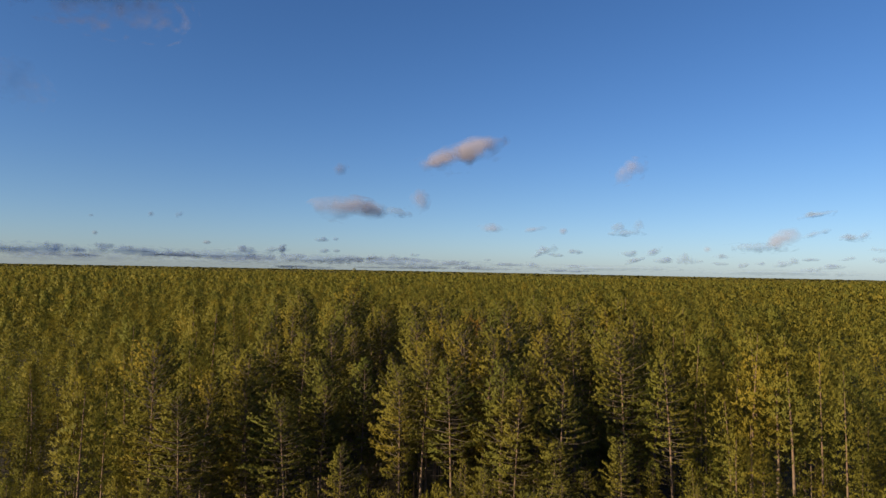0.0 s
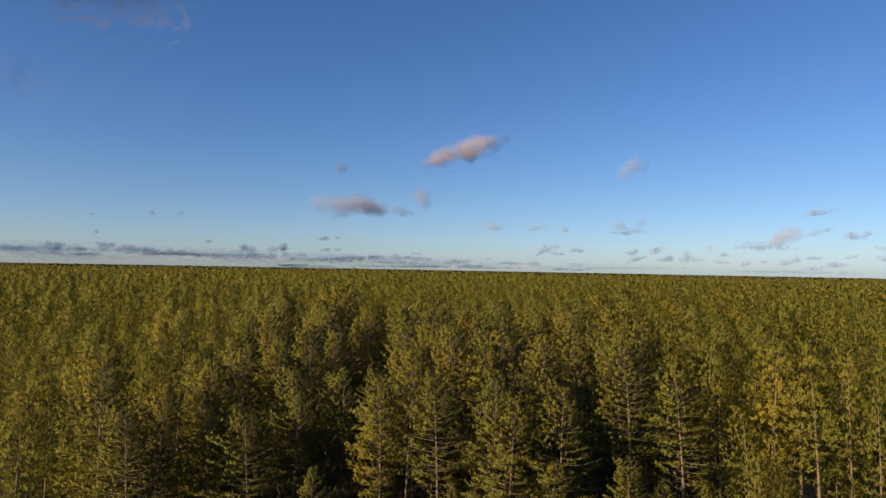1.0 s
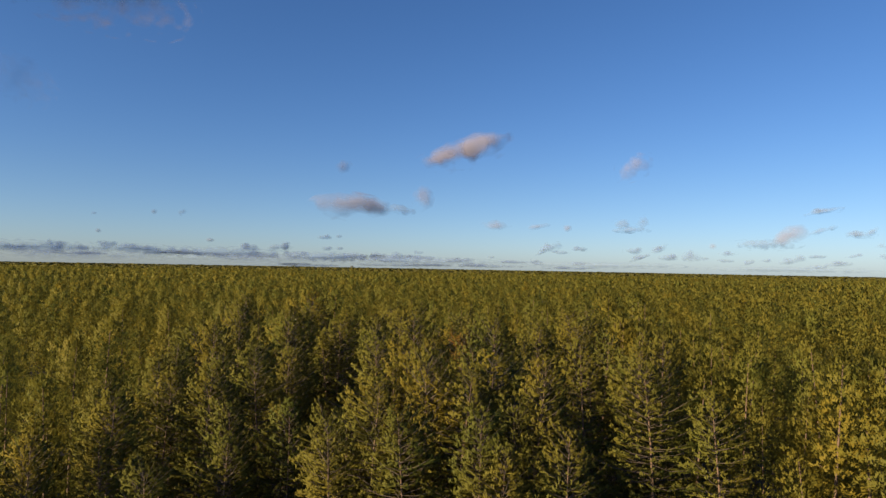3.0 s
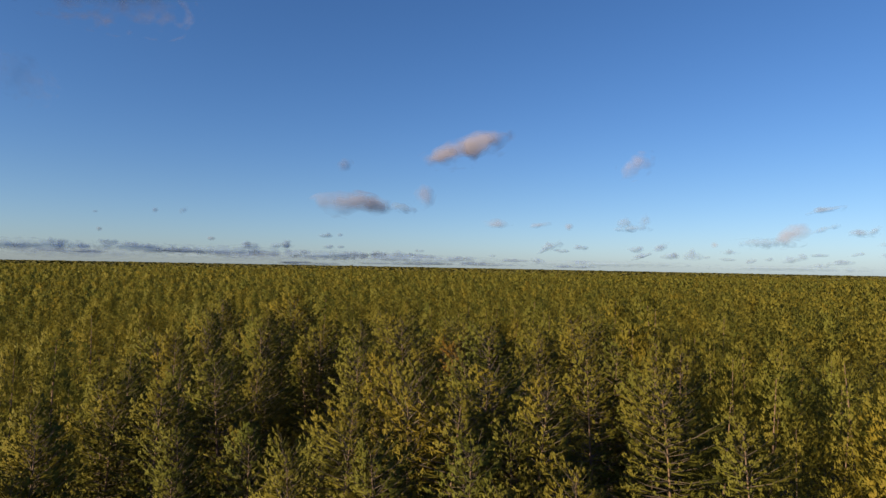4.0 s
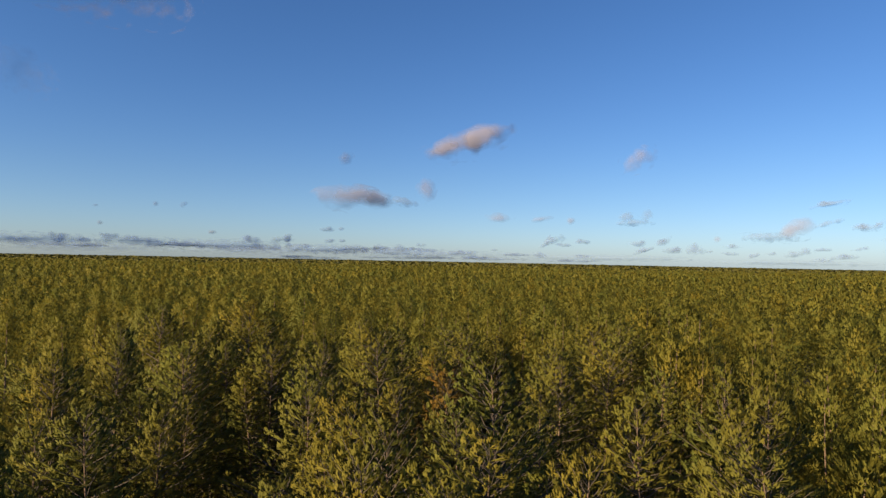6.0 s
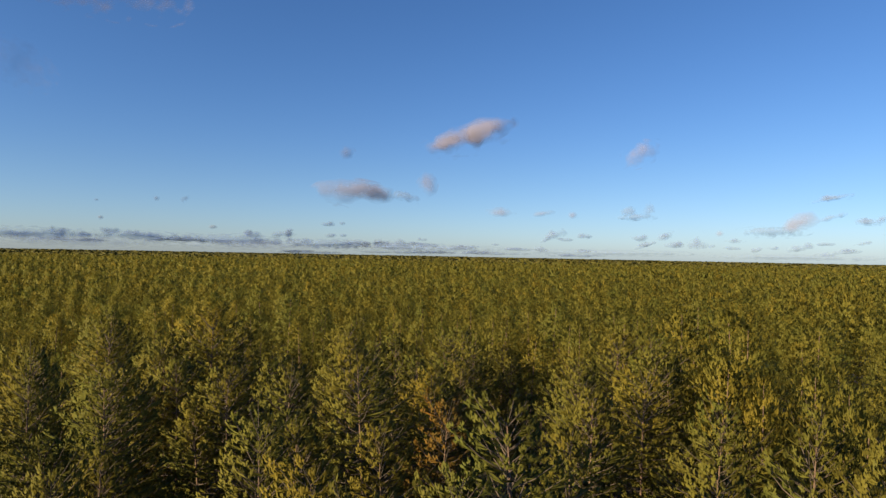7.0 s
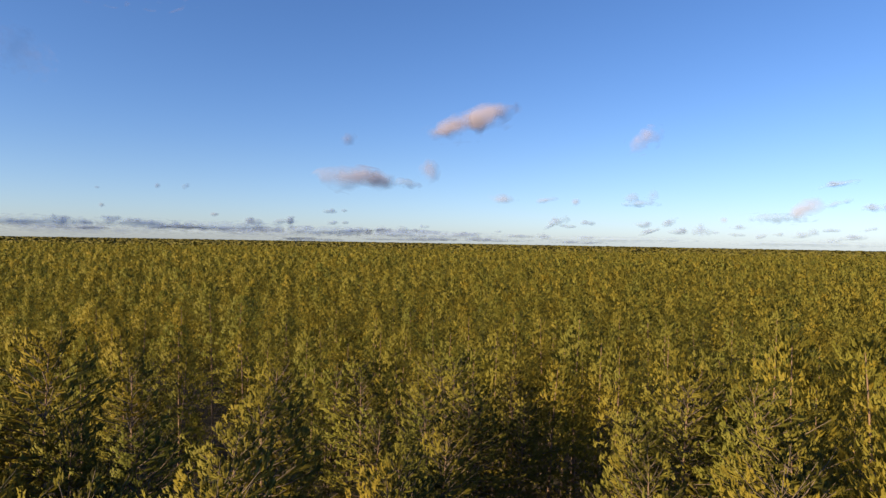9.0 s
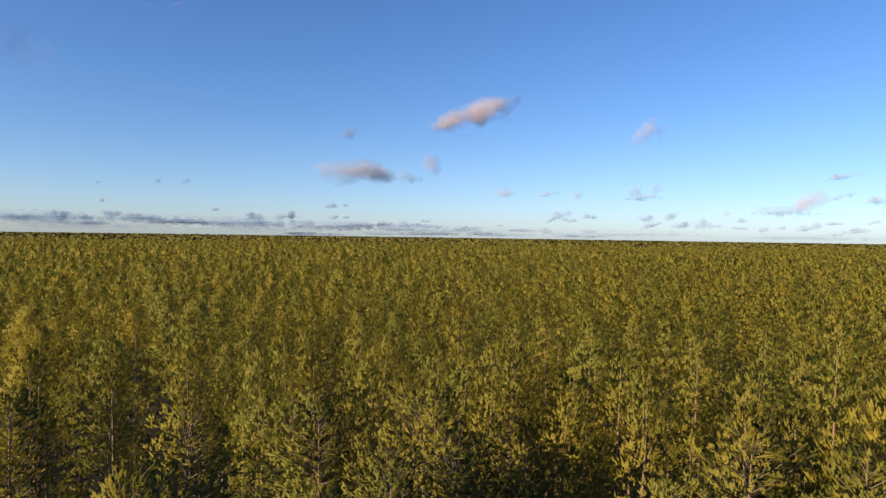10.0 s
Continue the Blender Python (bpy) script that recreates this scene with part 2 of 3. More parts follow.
def pine(seed, height, crown, radius, sharp, gap, per_whorl, twigs, clump, shoot, girth, rings, blades, bare=0.0):
    """A Scots pine standing on the origin: (needles, limbs, trunk), each as vertices, triangles and normals.
    twigs: side twigs a metre of limb; clump: shoots at the end of each; bare: share of limbs that are missing."""
    rng = np.random.default_rng(seed)
    lean = rng.normal(size=2) * 0.4
    bow = rng.normal(size=2) * 0.1

    def axis(z):
        q = np.clip(z / height, 0, 1)[:, None]
        return np.concatenate((lean[None] * (q ** 2 - 1) + bow[None] * (np.sin(q * 5) - math.sin(5)), z[:, None]), 1)

    zs = np.linspace(0, height * 0.985, 9)
    pts = axis(zs)
    rad = 0.14 * (1 - zs / height) + 0.014
    trunk = tubes(pts[:-1], pts[1:], rad[:-1], rad[1:], 6)
    limbs, base, way, length, fork = [], [], [], [], []
    up = np.array((0.0, 0.0, 1.0))
    d = 0.38
    lop = rng.uniform(0, 2 * np.pi)
    while d < crown:
        q = d / crown
        n = max(2, int(round(per_whorl + rng.uniform(-1.2, 1.0) - 1.2 * max(0.0, q - 0.6))))
        a0 = rng.uniform(0, 2 * np.pi)
        for k in range(n):
            a = a0 + 2 * np.pi * k / n + rng.normal() * 0.3
            r = profile(d, crown, radius, sharp) * rng.uniform(0.62, 1.15) * (1 + 0.2 * math.cos(a - lop)) + 0.08
            r *= 1 + 0.7 * noise.noise((math.cos(a) * 1.1 + seed, math.sin(a) * 1.1, d * 0.45))
            if q > 0.15 and rng.random() < bare:
                continue
            climb = (1.5 - 2.3 * min(1.0, q * 1.25)) * rng.uniform(0.75, 1.25) if q < 0.55 else rng.uniform(-0.25, 0.2)
            ahead = np.array((math.cos(a), math.sin(a), 0.0))
            aside = np.array((-ahead[1], ahead[0], 0.0))
            s = axis(np.array([height - d + rng.normal() * 0.06]))[0]

            def along(u):
                return s + ahead * (r * u) + up * (r * (climb * u * 0.62 + 0.3 * u * u))

            p = np.array([along(0.0), along(0.5), along(1.0)])
            thick = 0.008 + 0.01 * r
            limbs.append(tubes(p[:-1], p[1:], np.array((thick, thick * 0.75)), np.array((thick * 0.75, 0.007)), 3))
            inner = 0.15 if q < 0.5 else 0.3
            count = max(2, int(round(twigs * r * (1 - inner) * 1.3)))
            rise = 1.5 - 1.0 * min(1.0, q * 1.3)
            for j in range(count):
                u = 1.0 if j == 0 else 1.0 - (1 - inner) * (j - 0.5 * rng.random()) / count
                side = 0.0 if j == 0 else (1 if j % 2 else -1) * (0.1 + 0.5 * r * (1.1 - u)) * rng.uniform(0.5, 1.2)
                foot = along(max(0.0, u - 0.12))
                end = along(u) + aside * side + ahead * abs(side) * 0.4 + up * (0.2 * abs(side)) + rng.normal(size=3) * 0.05
                lead = ahead * 0.42 + aside * (0.25 * np.sign(side)) + up * rise
                for i in range(clump if j else clump + 1):
                    spread = 0.12 if i == 0 else 0.32
                    base.append(end + rng.normal(size=3) * (0.3 * shoot * (i > 0)) - up * (0.25 * shoot * (i > 0)))
                    way.append(lead + rng.normal(size=3) * spread)
                    length.append(shoot * rng.uniform(0.65, 1.2))
                    fork.append(foot)
        d += gap * rng.uniform(0.8, 1.25) * (0.8 + 0.4 * q)
    top = axis(np.array([height - 0.5]))[0]
    for k in range(3 if blades else 1):
        base.append(top + up * (0.0 if k == 0 else -0.15) + (rng.normal(size=3) * 0.07 if k else 0))
        way.append(up + rng.normal(size=3) * (0.05 if k == 0 else 0.35))
        length.append(0.52 if k == 0 else 0.34)
        fork.append(top - up * 0.3)
    base, way, length, fork = np.array(base), np.array(way), np.array(length), np.array(fork)
    needles = candles(rng, base, way, length, girth, rings, blades, axis)
    # needles on the older twigs that bear the shoots: loose mats
    if rings:
        run = base - fork
        face = unit(np.cross(run, np.cross(np.tile(up, (len(base), 1)), run)) + rng.normal(size=base.shape) * 0.35)
        side = unit(np.cross(run, face)) * girth * rng.uniform(0.6, 1.1, (len(base), 1))
        cut = rng.uniform(0.35, 0.65, (len(base), 1))
        v = np.stack((fork, fork + run * cut - side, base, fork + run * (1 - 0.6 * cut) + side), 1).reshape(-1, 3)
        f = (np.arange(len(base))[:, None, None] * 4 + np.array([(0, 2, 1), (0, 3, 2)])[None])
        flat = np.cross(run, -side)
        turn = flat[:, 2] < 0
        c = axis(v[:, 2])
        nor = unit(v - np.stack((c[:, 0], c[:, 1], v[:, 2] - 0.8), 1))
        nor = unit(nor + 0.8 * np.repeat(unit(flat * np.where(turn, -1, 1)[:, None]), 4, 0))
        f[turn] = f[turn][:, :, ::-1]
        needles = joined([needles, (v, f.reshape(-1, 3), nor)])
    return needles, joined(limbs), trunk


# ---- the ground ----
v, f = [], []
radii = [0.0, 60, 150, 400, 1200, 4800]
seg = 48
v.append((0, 0, 0))
for r in radii[1:]:
    v += [(r * math.cos(2 * math.pi * k / seg), r * math.sin(2 * math.pi * k / seg), 0) for k in range(seg)]
for k in range(seg):
    f.append((0, 1 + k, 1 + (k + 1) % seg))
for i in range(len(radii) - 2):
    for k in range(seg):
        a, b = 1 + i * seg + k, 1 + i * seg + (k + 1) % seg
        f += [(a, a + seg, b + seg), (a, b + seg, b)]
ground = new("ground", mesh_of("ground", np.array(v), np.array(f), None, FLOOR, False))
tagged(ground, "dark forest floor of moss and needle litter", "ground", kind="structure")

# ---- where the trees stand ----
known, openings = [], []


def plant(x, y, h):
    known.append((x, y, h))


def clear(x0, y0, x1, y1, wide):
    openings.append((x0, y0, x1, y1, wide))


# single trees of the stand: place and height of the top
plant(-26.6, 51.1, 17.1)
plant(-19.1, 51.1, 16.1)
plant(-26.0, 52.5, 17.8)
plant(-22.2, 52.9, 19.1)
plant(-17.6, 53.3, 17.5)
plant(-7.8, 55.4, 11.8)
plant(-12.9, 55.6, 15.0)
plant(-16.8, 57.0, 15.9)
plant(-29.0, 58.5, 18.2)
plant(22.3, 58.7, 13.6)
plant(-17.4, 59.1, 18.2)
plant(9.0, 59.6, 11.9)
plant(6.0, 59.6, 16.3)
plant(-4.3, 59.7, 17.5)
plant(-0.2, 59.9, 17.8)
plant(23.8, 60.3, 14.4)
plant(-10.9, 60.7, 15.5)
plant(14.1, 61.1, 12.0)
plant(4.5, 61.1, 17.6)
plant(-24.4, 61.3, 18.3)
plant(-19.9, 61.3, 18.3)
plant(9.5, 61.6, 16.9)
plant(-12.1, 62.9, 16.8)
plant(-2.2, 63.6, 18.7)
plant(-8.5, 64.2, 17.1)
plant(-30.4, 64.7, 18.4)
plant(7.5, 65.1, 14.5)
plant(-17.5, 65.1, 18.8)
plant(3.5, 65.2, 19.5)
plant(32.7, 65.2, 18.3)
plant(-14.7, 65.4, 19.0)
plant(-5.0, 65.7, 16.0)
plant(0.3, 65.7, 19.9)
plant(-19.1, 65.8, 19.2)
plant(-9.8, 66.0, 16.1)
plant(-3.1, 66.4, 18.5)
plant(6.1, 66.7, 17.4)
plant(8.2, 66.9, 20.1)
plant(10.8, 67.4, 13.9)
plant(18.7, 67.6, 18.3)
plant(-1.3, 67.7, 18.2)
plant(3.5, 68.4, 17.5)
plant(-27.9, 68.4, 20.2)
plant(32.2, 68.5, 20.1)
plant(24.2, 68.5, 14.8)
plant(29.5, 69.0, 20.6)
plant(-13.7, 69.4, 19.9)
plant(4.5, 69.6, 19.6)
plant(6.7, 69.8, 18.4)
plant(-16.5, 69.8, 18.8)
plant(27.7, 70.3, 20.8)
plant(-20.8, 70.7, 19.6)
plant(15.0, 70.8, 19.3)
plant(-0.1, 70.8, 19.6)
plant(29.8, 71.3, 20.8)
plant(-37.2, 71.3, 19.2)
plant(-27.6, 71.7, 21.1)
plant(19.5, 72.4, 18.8)
plant(-3.6, 72.6, 18.2)
plant(2.6, 72.9, 20.2)
plant(-12.5, 73.4, 19.0)
plant(15.2, 74.1, 20.3)
plant(-2.8, 74.2, 19.5)
plant(10.8, 74.4, 20.7)
plant(24.1, 74.6, 16.6)
plant(-20.0, 74.8, 21.2)
plant(4.0, 75.0, 21.9)
plant(27.7, 75.5, 17.7)
plant(-6.2, 77.1, 20.0)
plant(-13.4, 77.1, 18.5)
plant(-23.4, 77.5, 19.9)
plant(17.6, 77.7, 20.8)
plant(-17.0, 77.9, 18.2)
plant(6.4, 79.5, 19.8)
plant(-15.4, 79.6, 21.1)
plant(-1.9, 79.8, 19.5)
plant(-5.9, 80.3, 19.4)
plant(25.1, 80.8, 19.1)
plant(16.6, 81.4, 20.9)
plant(-21.1, 81.4, 21.6)
plant(19.3, 82.9, 20.6)
plant(26.6, 83.5, 19.5)
plant(-22.9, 84.3, 20.6)
plant(-13.9, 84.6, 18.8)
plant(7.7, 84.9, 20.6)
plant(-8.4, 85.2, 20.6)
plant(23.3, 85.2, 19.8)
plant(-12.4, 85.6, 20.4)
plant(0.3, 85.6, 19.2)
plant(19.5, 85.7, 20.3)
plant(-18.4, 85.7, 18.6)
plant(-4.9, 86.0, 21.5)
plant(32.1, 86.4, 20.1)
plant(14.3, 86.5, 19.8)
plant(27.3, 86.8, 20.1)
plant(15.7, 86.9, 18.6)
plant(-53.8, 87.7, 19.6)
plant(30.0, 88.7, 18.7)
plant(12.9, 88.8, 17.0)
plant(-17.7, 88.9, 20.2)
plant(7.4, 89.4, 20.3)
plant(25.6, 90.5, 20.2)
plant(-20.6, 91.1, 19.9)
plant(33.5, 91.7, 19.3)
plant(-24.2, 91.8, 18.7)
plant(18.0, 92.1, 20.6)
plant(-7.8, 92.2, 20.6)
plant(-1.9, 92.4, 19.7)
plant(26.9, 92.8, 19.8)
plant(29.9, 93.0, 20.7)
plant(-21.5, 93.2, 20.6)
plant(11.6, 93.6, 19.8)
plant(16.6, 94.0, 20.9)
plant(7.3, 94.0, 20.3)
plant(-21.6, 94.7, 20.6)
plant(-17.2, 95.3, 19.7)
plant(24.1, 95.5, 19.4)
plant(-2.4, 96.0, 18.8)
plant(18.1, 96.0, 20.5)
plant(-38.4, 96.0, 20.7)
plant(-14.8, 96.1, 18.9)
plant(-8.6, 96.1, 21.1)
plant(-28.0, 96.2, 22.3)
plant(16.5, 96.3, 21.5)
plant(-19.6, 96.5, 22.7)
plant(-46.0, 97.7, 20.6)
plant(23.5, 98.8, 19.9)
plant(13.9, 99.2, 19.6)
plant(5.1, 99.3, 15.9)
plant(-0.9, 99.6, 18.8)
plant(-9.5, 100.5, 18.3)
plant(25.9, 101.1, 19.8)
plant(20.0, 101.5, 22.7)
plant(-4.8, 101.9, 18.7)
plant(13.2, 101.9, 21.2)
plant(-34.5, 102.9, 21.2)
plant(16.9, 104.3, 21.2)
plant(-11.7, 104.4, 20.6)
plant(8.1, 104.8, 18.7)
plant(-3.2, 105.2, 19.2)
plant(-22.0, 105.6, 20.4)
plant(16.3, 105.9, 23.2)
plant(19.9, 106.2, 23.0)
plant(-31.2, 106.4, 20.2)
plant(11.4, 106.8, 20.1)
plant(13.5, 107.2, 18.9)
plant(35.8, 108.3, 21.5)
plant(-1.1, 108.7, 18.5)
plant(28.1, 109.3, 17.7)
plant(13.9, 109.4, 20.6)
plant(12.4, 111.0, 20.3)
plant(-2.4, 111.4, 20.0)
plant(2.3, 111.8, 17.3)
plant(-31.6, 112.5, 18.3)
plant(-9.5, 113.4, 19.0)
plant(-3.8, 114.0, 19.0)
plant(-29.8, 114.6, 20.4)
plant(1.1, 114.8, 18.5)
plant(-11.8, 115.0, 18.1)
plant(28.9, 115.2, 19.6)
plant(-33.3, 115.2, 19.7)
plant(8.7, 115.8, 20.7)
plant(4.5, 115.8, 19.4)
plant(-14.0, 116.0, 18.5)
plant(39.2, 116.8, 22.0)
plant(-26.1, 117.9, 18.5)
plant(-8.8, 118.3, 17.2)
plant(5.6, 119.0, 17.3)
plant(32.0, 119.1, 20.9)
plant(-16.1, 119.5, 20.1)
plant(15.6, 121.5, 19.7)
plant(8.0, 122.0, 20.6)
plant(-29.6, 122.1, 19.8)
plant(-23.9, 122.9, 18.9)
plant(-13.9, 123.6, 19.0)
plant(-9.6, 123.9, 18.3)
plant(21.8, 124.0, 22.6)
plant(-0.6, 124.2, 20.5)
plant(-11.7, 124.3, 17.7)
plant(1.0, 125.0, 20.2)
plant(-24.7, 125.5, 19.2)
plant(-18.0, 127.2, 19.7)
plant(5.3, 127.7, 19.3)
plant(6.6, 128.5, 21.7)
plant(19.0, 129.3, 18.4)
plant(-10.1, 130.5, 19.6)
plant(-5.7, 130.6, 19.3)
plant(-46.8, 132.7, 20.3)
plant(-29.3, 133.1, 21.5)
plant(-49.1, 134.2, 19.3)
plant(0.2, 134.6, 20.6)
plant(-25.2, 135.8, 19.6)
plant(15.7, 137.0, 20.5)
plant(-15.2, 139.3, 18.6)
plant(-41.6, 141.0, 19.6)
plant(-38.4, 141.8, 21.9)
plant(11.7, 142.4, 20.2)
plant(-17.2, 142.9, 17.3)
plant(18.5, 145.5, 18.8)
plant(24.7, 146.2, 19.8)
plant(-50.0, 147.4, 19.1)
plant(-47.6, 147.7, 18.8)
plant(-13.8, 148.0, 19.2)
plant(-17.1, 154.7, 17.4)
plant(-6.0, 154.7, 18.0)
plant(14.3, 156.5, 19.3)
plant(-30.1, 157.9, 20.4)
plant(-55.5, 159.1, 19.5)
plant(13.2, 171.0, 18.4)
plant(15.0, 174.2, 20.4)
plant(26.4, 178.1, 19.7)
plant(49.4, 178.3, 20.3)
plant(-24.1, 178.6, 18.5)
plant(13.4, 178.8, 19.2)
# gaps in the canopy, where no tall crown closes the view down to the shade
clear(-22.3, 47.1, -37.2, 63.4, 1.8)
clear(-5.7, 57.7, -12.2, 78.7, 1.3)
clear(-4.5, 41.2, -10.3, 54.0, 1.0)
clear(-6.0, 39.8, -16.3, 59.2, 1.0)
clear(-19.6, 61.7, -26.6, 73.8, 1.1)
clear(14.9, 41.8, 20.6, 63.1, 1.0)
clear(10.5, 39.6, 13.1, 61.4, 1.0)
clear(20.2, 68.9, 23.3, 82.6, 1.0)
clear(21.8, 61.4, 25.9, 74.8, 1.0)
clear(26.9, 58.8, 32.5, 71.6, 1.0)
clear(19.3, 42.4, 24.7, 55.3, 1.0)
clear(-1.7, 38.5, -6.7, 51.5, 1.0)
clear(12.5, 60.1, 14.0, 74.0, 1.0)
clear(-8.5, 65.1, -18.8, 84.5, 1.4)
clear(-3.5, 61.1, -12.0, 81.4, 1.2)
clear(-21.9, 74.6, -30.3, 85.8, 1.0)
clear(0.2, 72.1, -2.5, 85.8, 1.0)
clear(4.2, 72.3, 3.0, 86.2, 1.0)
clear(21.4, 110.9, 23.9, 124.7, 1.4)
clear(23.3, 94.4, 26.9, 108.0, 1.0)
clear(12.4, 59.2, 16.7, 80.8, 1.0)
clear(17.8, 61.1, 25.8, 81.6, 1.0)
clear(20.8, 74.9, 25.2, 88.2, 1.0)
clear(-9.4, 53.1, -24.3, 69.3, 1.0)
clear(-5.7, 89.2, -8.9, 102.8, 1.0)
clear(-13.0, 98.8, -17.3, 112.1, 1.0)
clear(3.1, 86.6, 1.9, 108.6, 1.7)
clear(-10.2, 84.9, -16.9, 97.1, 1.0)
clear(-11.1, 78.9, -24.4, 96.4, 1.5)
clear(-12.0, 94.8, -17.8, 107.5, 1.0)
clear(-5.3, 95.7, -8.9, 109.2, 1.0)
clear(-38.8, 133.1, -45.9, 145.2, 1.1)
clear(-21.9, 104.5, -28.9, 116.7, 1.0)
clear(10.4, 83.7, 15.2, 105.2, 1.2)
clear(17.9, 92.1, 22.9, 105.2, 1.0)
clear(23.3, 111.9, 27.9, 125.2, 1.5)
clear(23.5, 99.9, 29.2, 112.7, 1.0)
clear(16.2, 109.9, 19.2, 123.6, 1.0)
clear(-15.5, 89.9, -22.9, 101.8, 1.0)
clear(-17.3, 80.2, -32.8, 95.8, 1.2)
clear(-0.7, 81.9, -5.4, 102.9, 1.0)
clear(-20.4, 107.7, -34.8, 124.3, 2.0)
clear(-19.8, 113.9, -32.3, 132.0, 1.7)
clear(-15.2, 108.4, -22.9, 120.1, 1.0)
clear(-8.7, 115.1, -16.0, 135.9, 1.0)
clear(-8.2, 105.3, -17.5, 125.2, 1.0)
clear(-4.1, 114.9, -7.0, 128.6, 1.0)
clear(1.2, 104.1, -0.5, 123.2, 1.0)
clear(2.7, 115.2, 2.3, 137.2, 1.0)
clear(11.6, 155.2, 13.2, 169.2, 1.0)
clear(9.9, 128.1, 11.9, 142.0, 1.0)
clear(17.4, 126.0, 21.6, 139.4, 1.0)
clear(24.1, 149.5, 28.1, 162.9, 1.1)
clear(22.1, 161.1, 25.3, 174.7, 1.0)
clear(6.1, 105.7, 8.5, 126.1, 1.0)
clear(-32.3, 137.9, -39.6, 149.8, 1.0)
clear(-36.7, 132.7, -45.2, 143.8, 1.5)
HEADING = radians(9.5)            # the flight bears a little to the left of +y


def spread_out(u, w):
    """From metres along and to the right of the flight to the plan."""
    return 6.0 - math.sin(HEADING) * u + math.cos(HEADING) * w, math.cos(HEADING) * u + math.sin(HEADING) * w


def nearness(x, y):
    """How near the camera has the tree in view, in metres."""
    dx, dy = x - 7.2, y - 9.0
    along = -math.sin(HEADING) * dx + math.cos(HEADING) * dy
    aside = abs(math.cos(HEADING) * dx + math.sin(HEADING) * dy)
    if along < 9 or aside > 8 + 0.76 * along:
        return 200
    return math.hypot(max(14.0, aside / 0.74, along - 72.0), aside)


def stand_height(x, y):
    return 18.2 + 0.9 * noise.noise((x * 0.025, y * 0.025, 0.5)) + 1.5 * noise.noise((x * 0.075, y * 0.075, 3.5))


def shut_out(x, y):
    """True where a tree would stand in a gap."""
    for x0, y0, x1, y1, wide in openings:
        dx, dy = x1 - x0, y1 - y0
        q = min(max(((x - x0) * dx + (y - y0) * dy) / (dx * dx + dy * dy), 0.0), 1.0)
        if math.hypot(x - x0 - q * dx, y - y0 - q * dy) < wide + 1.6:
            return True
    return False


rng = np.random.default_rng(7)
SPACE = 4.3
spots = [(x, y, h) for x, y, h in known]
placed = np.array([(x, y) for x, y, h in known])
for j in range(-18, 181):
    u = j * SPACE * 0.87
    half = max(17 + max(0, u - 5) * 0.76, 62)
    n = int(half / SPACE)
    for i in range(-n, n + 1):
        w = (i + 0.5 * (j % 2)) * SPACE + rng.uniform(-1.7, 1.7)
        x, y = spread_out(u + rng.uniform(-1.7, 1.7), w)
        lift = rng.normal() * 0.9 + (-3.4 if rng.random() < 0.36 else 0.8) + (rng.uniform(1.0, 3.0) if rng.random() < 0.1 and u > 330 else 0.0)
        if u > 260 and rng.random() > 0.5:
            continue
        if u < 160:              # round the known trees
            if np.min(np.hypot(placed[:, 0] - x, placed[:, 1] - y)) < 3.1:
                continue
            lift = lift * 0.8 - (4.2 if u < 125 else 0.4)      # the lesser trees between those above
            if shut_out(x, y):                # only young growth in the gaps
                lift = rng.uniform(-12.5, -9.0)
        h = stand_height(x, y) + lift
        ahead = -math.sin(HEADING) * (x - 7.2) + math.cos(HEADING) * (y - 9.0)
        aside = abs(math.cos(HEADING) * (x - 7.2) + math.sin(HEADING) * (y - 9.0))
        if 0 < ahead < 50 and aside < 0.73 * ahead + 9.0:          # a lower strip in front of the tall trees
            h = min(h, max(25.6 - 0.368 * ahead + rng.uniform(-2.5, 0.3), 7.0 + rng.uniform(-1, 1)))
        spots.append((x, y, min(h, 16.2) if u < 120 else h))

# young pines under the tall ones at the edge of the stand
for j in range(10, 32):
    for i in range(-23, 20):
        x, y = spread_out(j * 3.1 + rng.uniform(-1.2, 1.2), i * 3.1 + rng.uniform(-1.2, 1.2))
        if np.min(np.hypot(placed[:, 0] - x, placed[:, 1] - y)) > 1.2:
            spots.append((x, y, rng.uniform(5.5, 10.5)))

trees = [(x, y, h, nearness(x, y)) for x, y, h in spots]
near = set(sorted((q for q in trees if q[2] > 8.6), key=lambda q: q[3])[:300])

# trees that are passed nearest, each a thing of its own
protos = []
for k in range(14):
    r = np.random.default_rng(100 + k)
    needles, limbs, trunk = pine(100 + k, 18.0, r.uniform(9.0, 11.5), r.uniform(1.9, 2.6), r.uniform(0.55, 0.9), 0.44, 5.4, r.uniform(2.6, 3.0), 6, r.uniform(0.17, 0.21), r.uniform(0.032, 0.037), 1, 2, r.choice((0.0, 0.05, 0.12)))
    mat = RUSSET if k == 13 else NEEDLES
    pieces = [("crown", mesh_of("crown", *needles, mat)), ("branchwork", mesh_of("branchwork", *limbs, TWIG)), ("trunk", mesh_of("trunk", *trunk, BARK))]
    for i in range(7):                      # bare snags under the crown
        a, z, out = r.uniform(0, 6.28), r.uniform(6.2, 11.0), r.uniform(0.6, 1.7)
        p = np.array([(0, 0, z), (math.cos(a) * out * 0.5, math.sin(a) * out * 0.5, z - 0.04 * out), (math.cos(a) * out, math.sin(a) * out, z + r.uniform(-0.2, 0.25) * out)])
        rad = np.array((0.022, 0.014, 0.005))
        pieces.append(("branch", mesh_of("branch", *tubes(p[:-1], p[1:], rad[:-1], rad[1:], 4), TWIG)))
    protos.append(pieces)

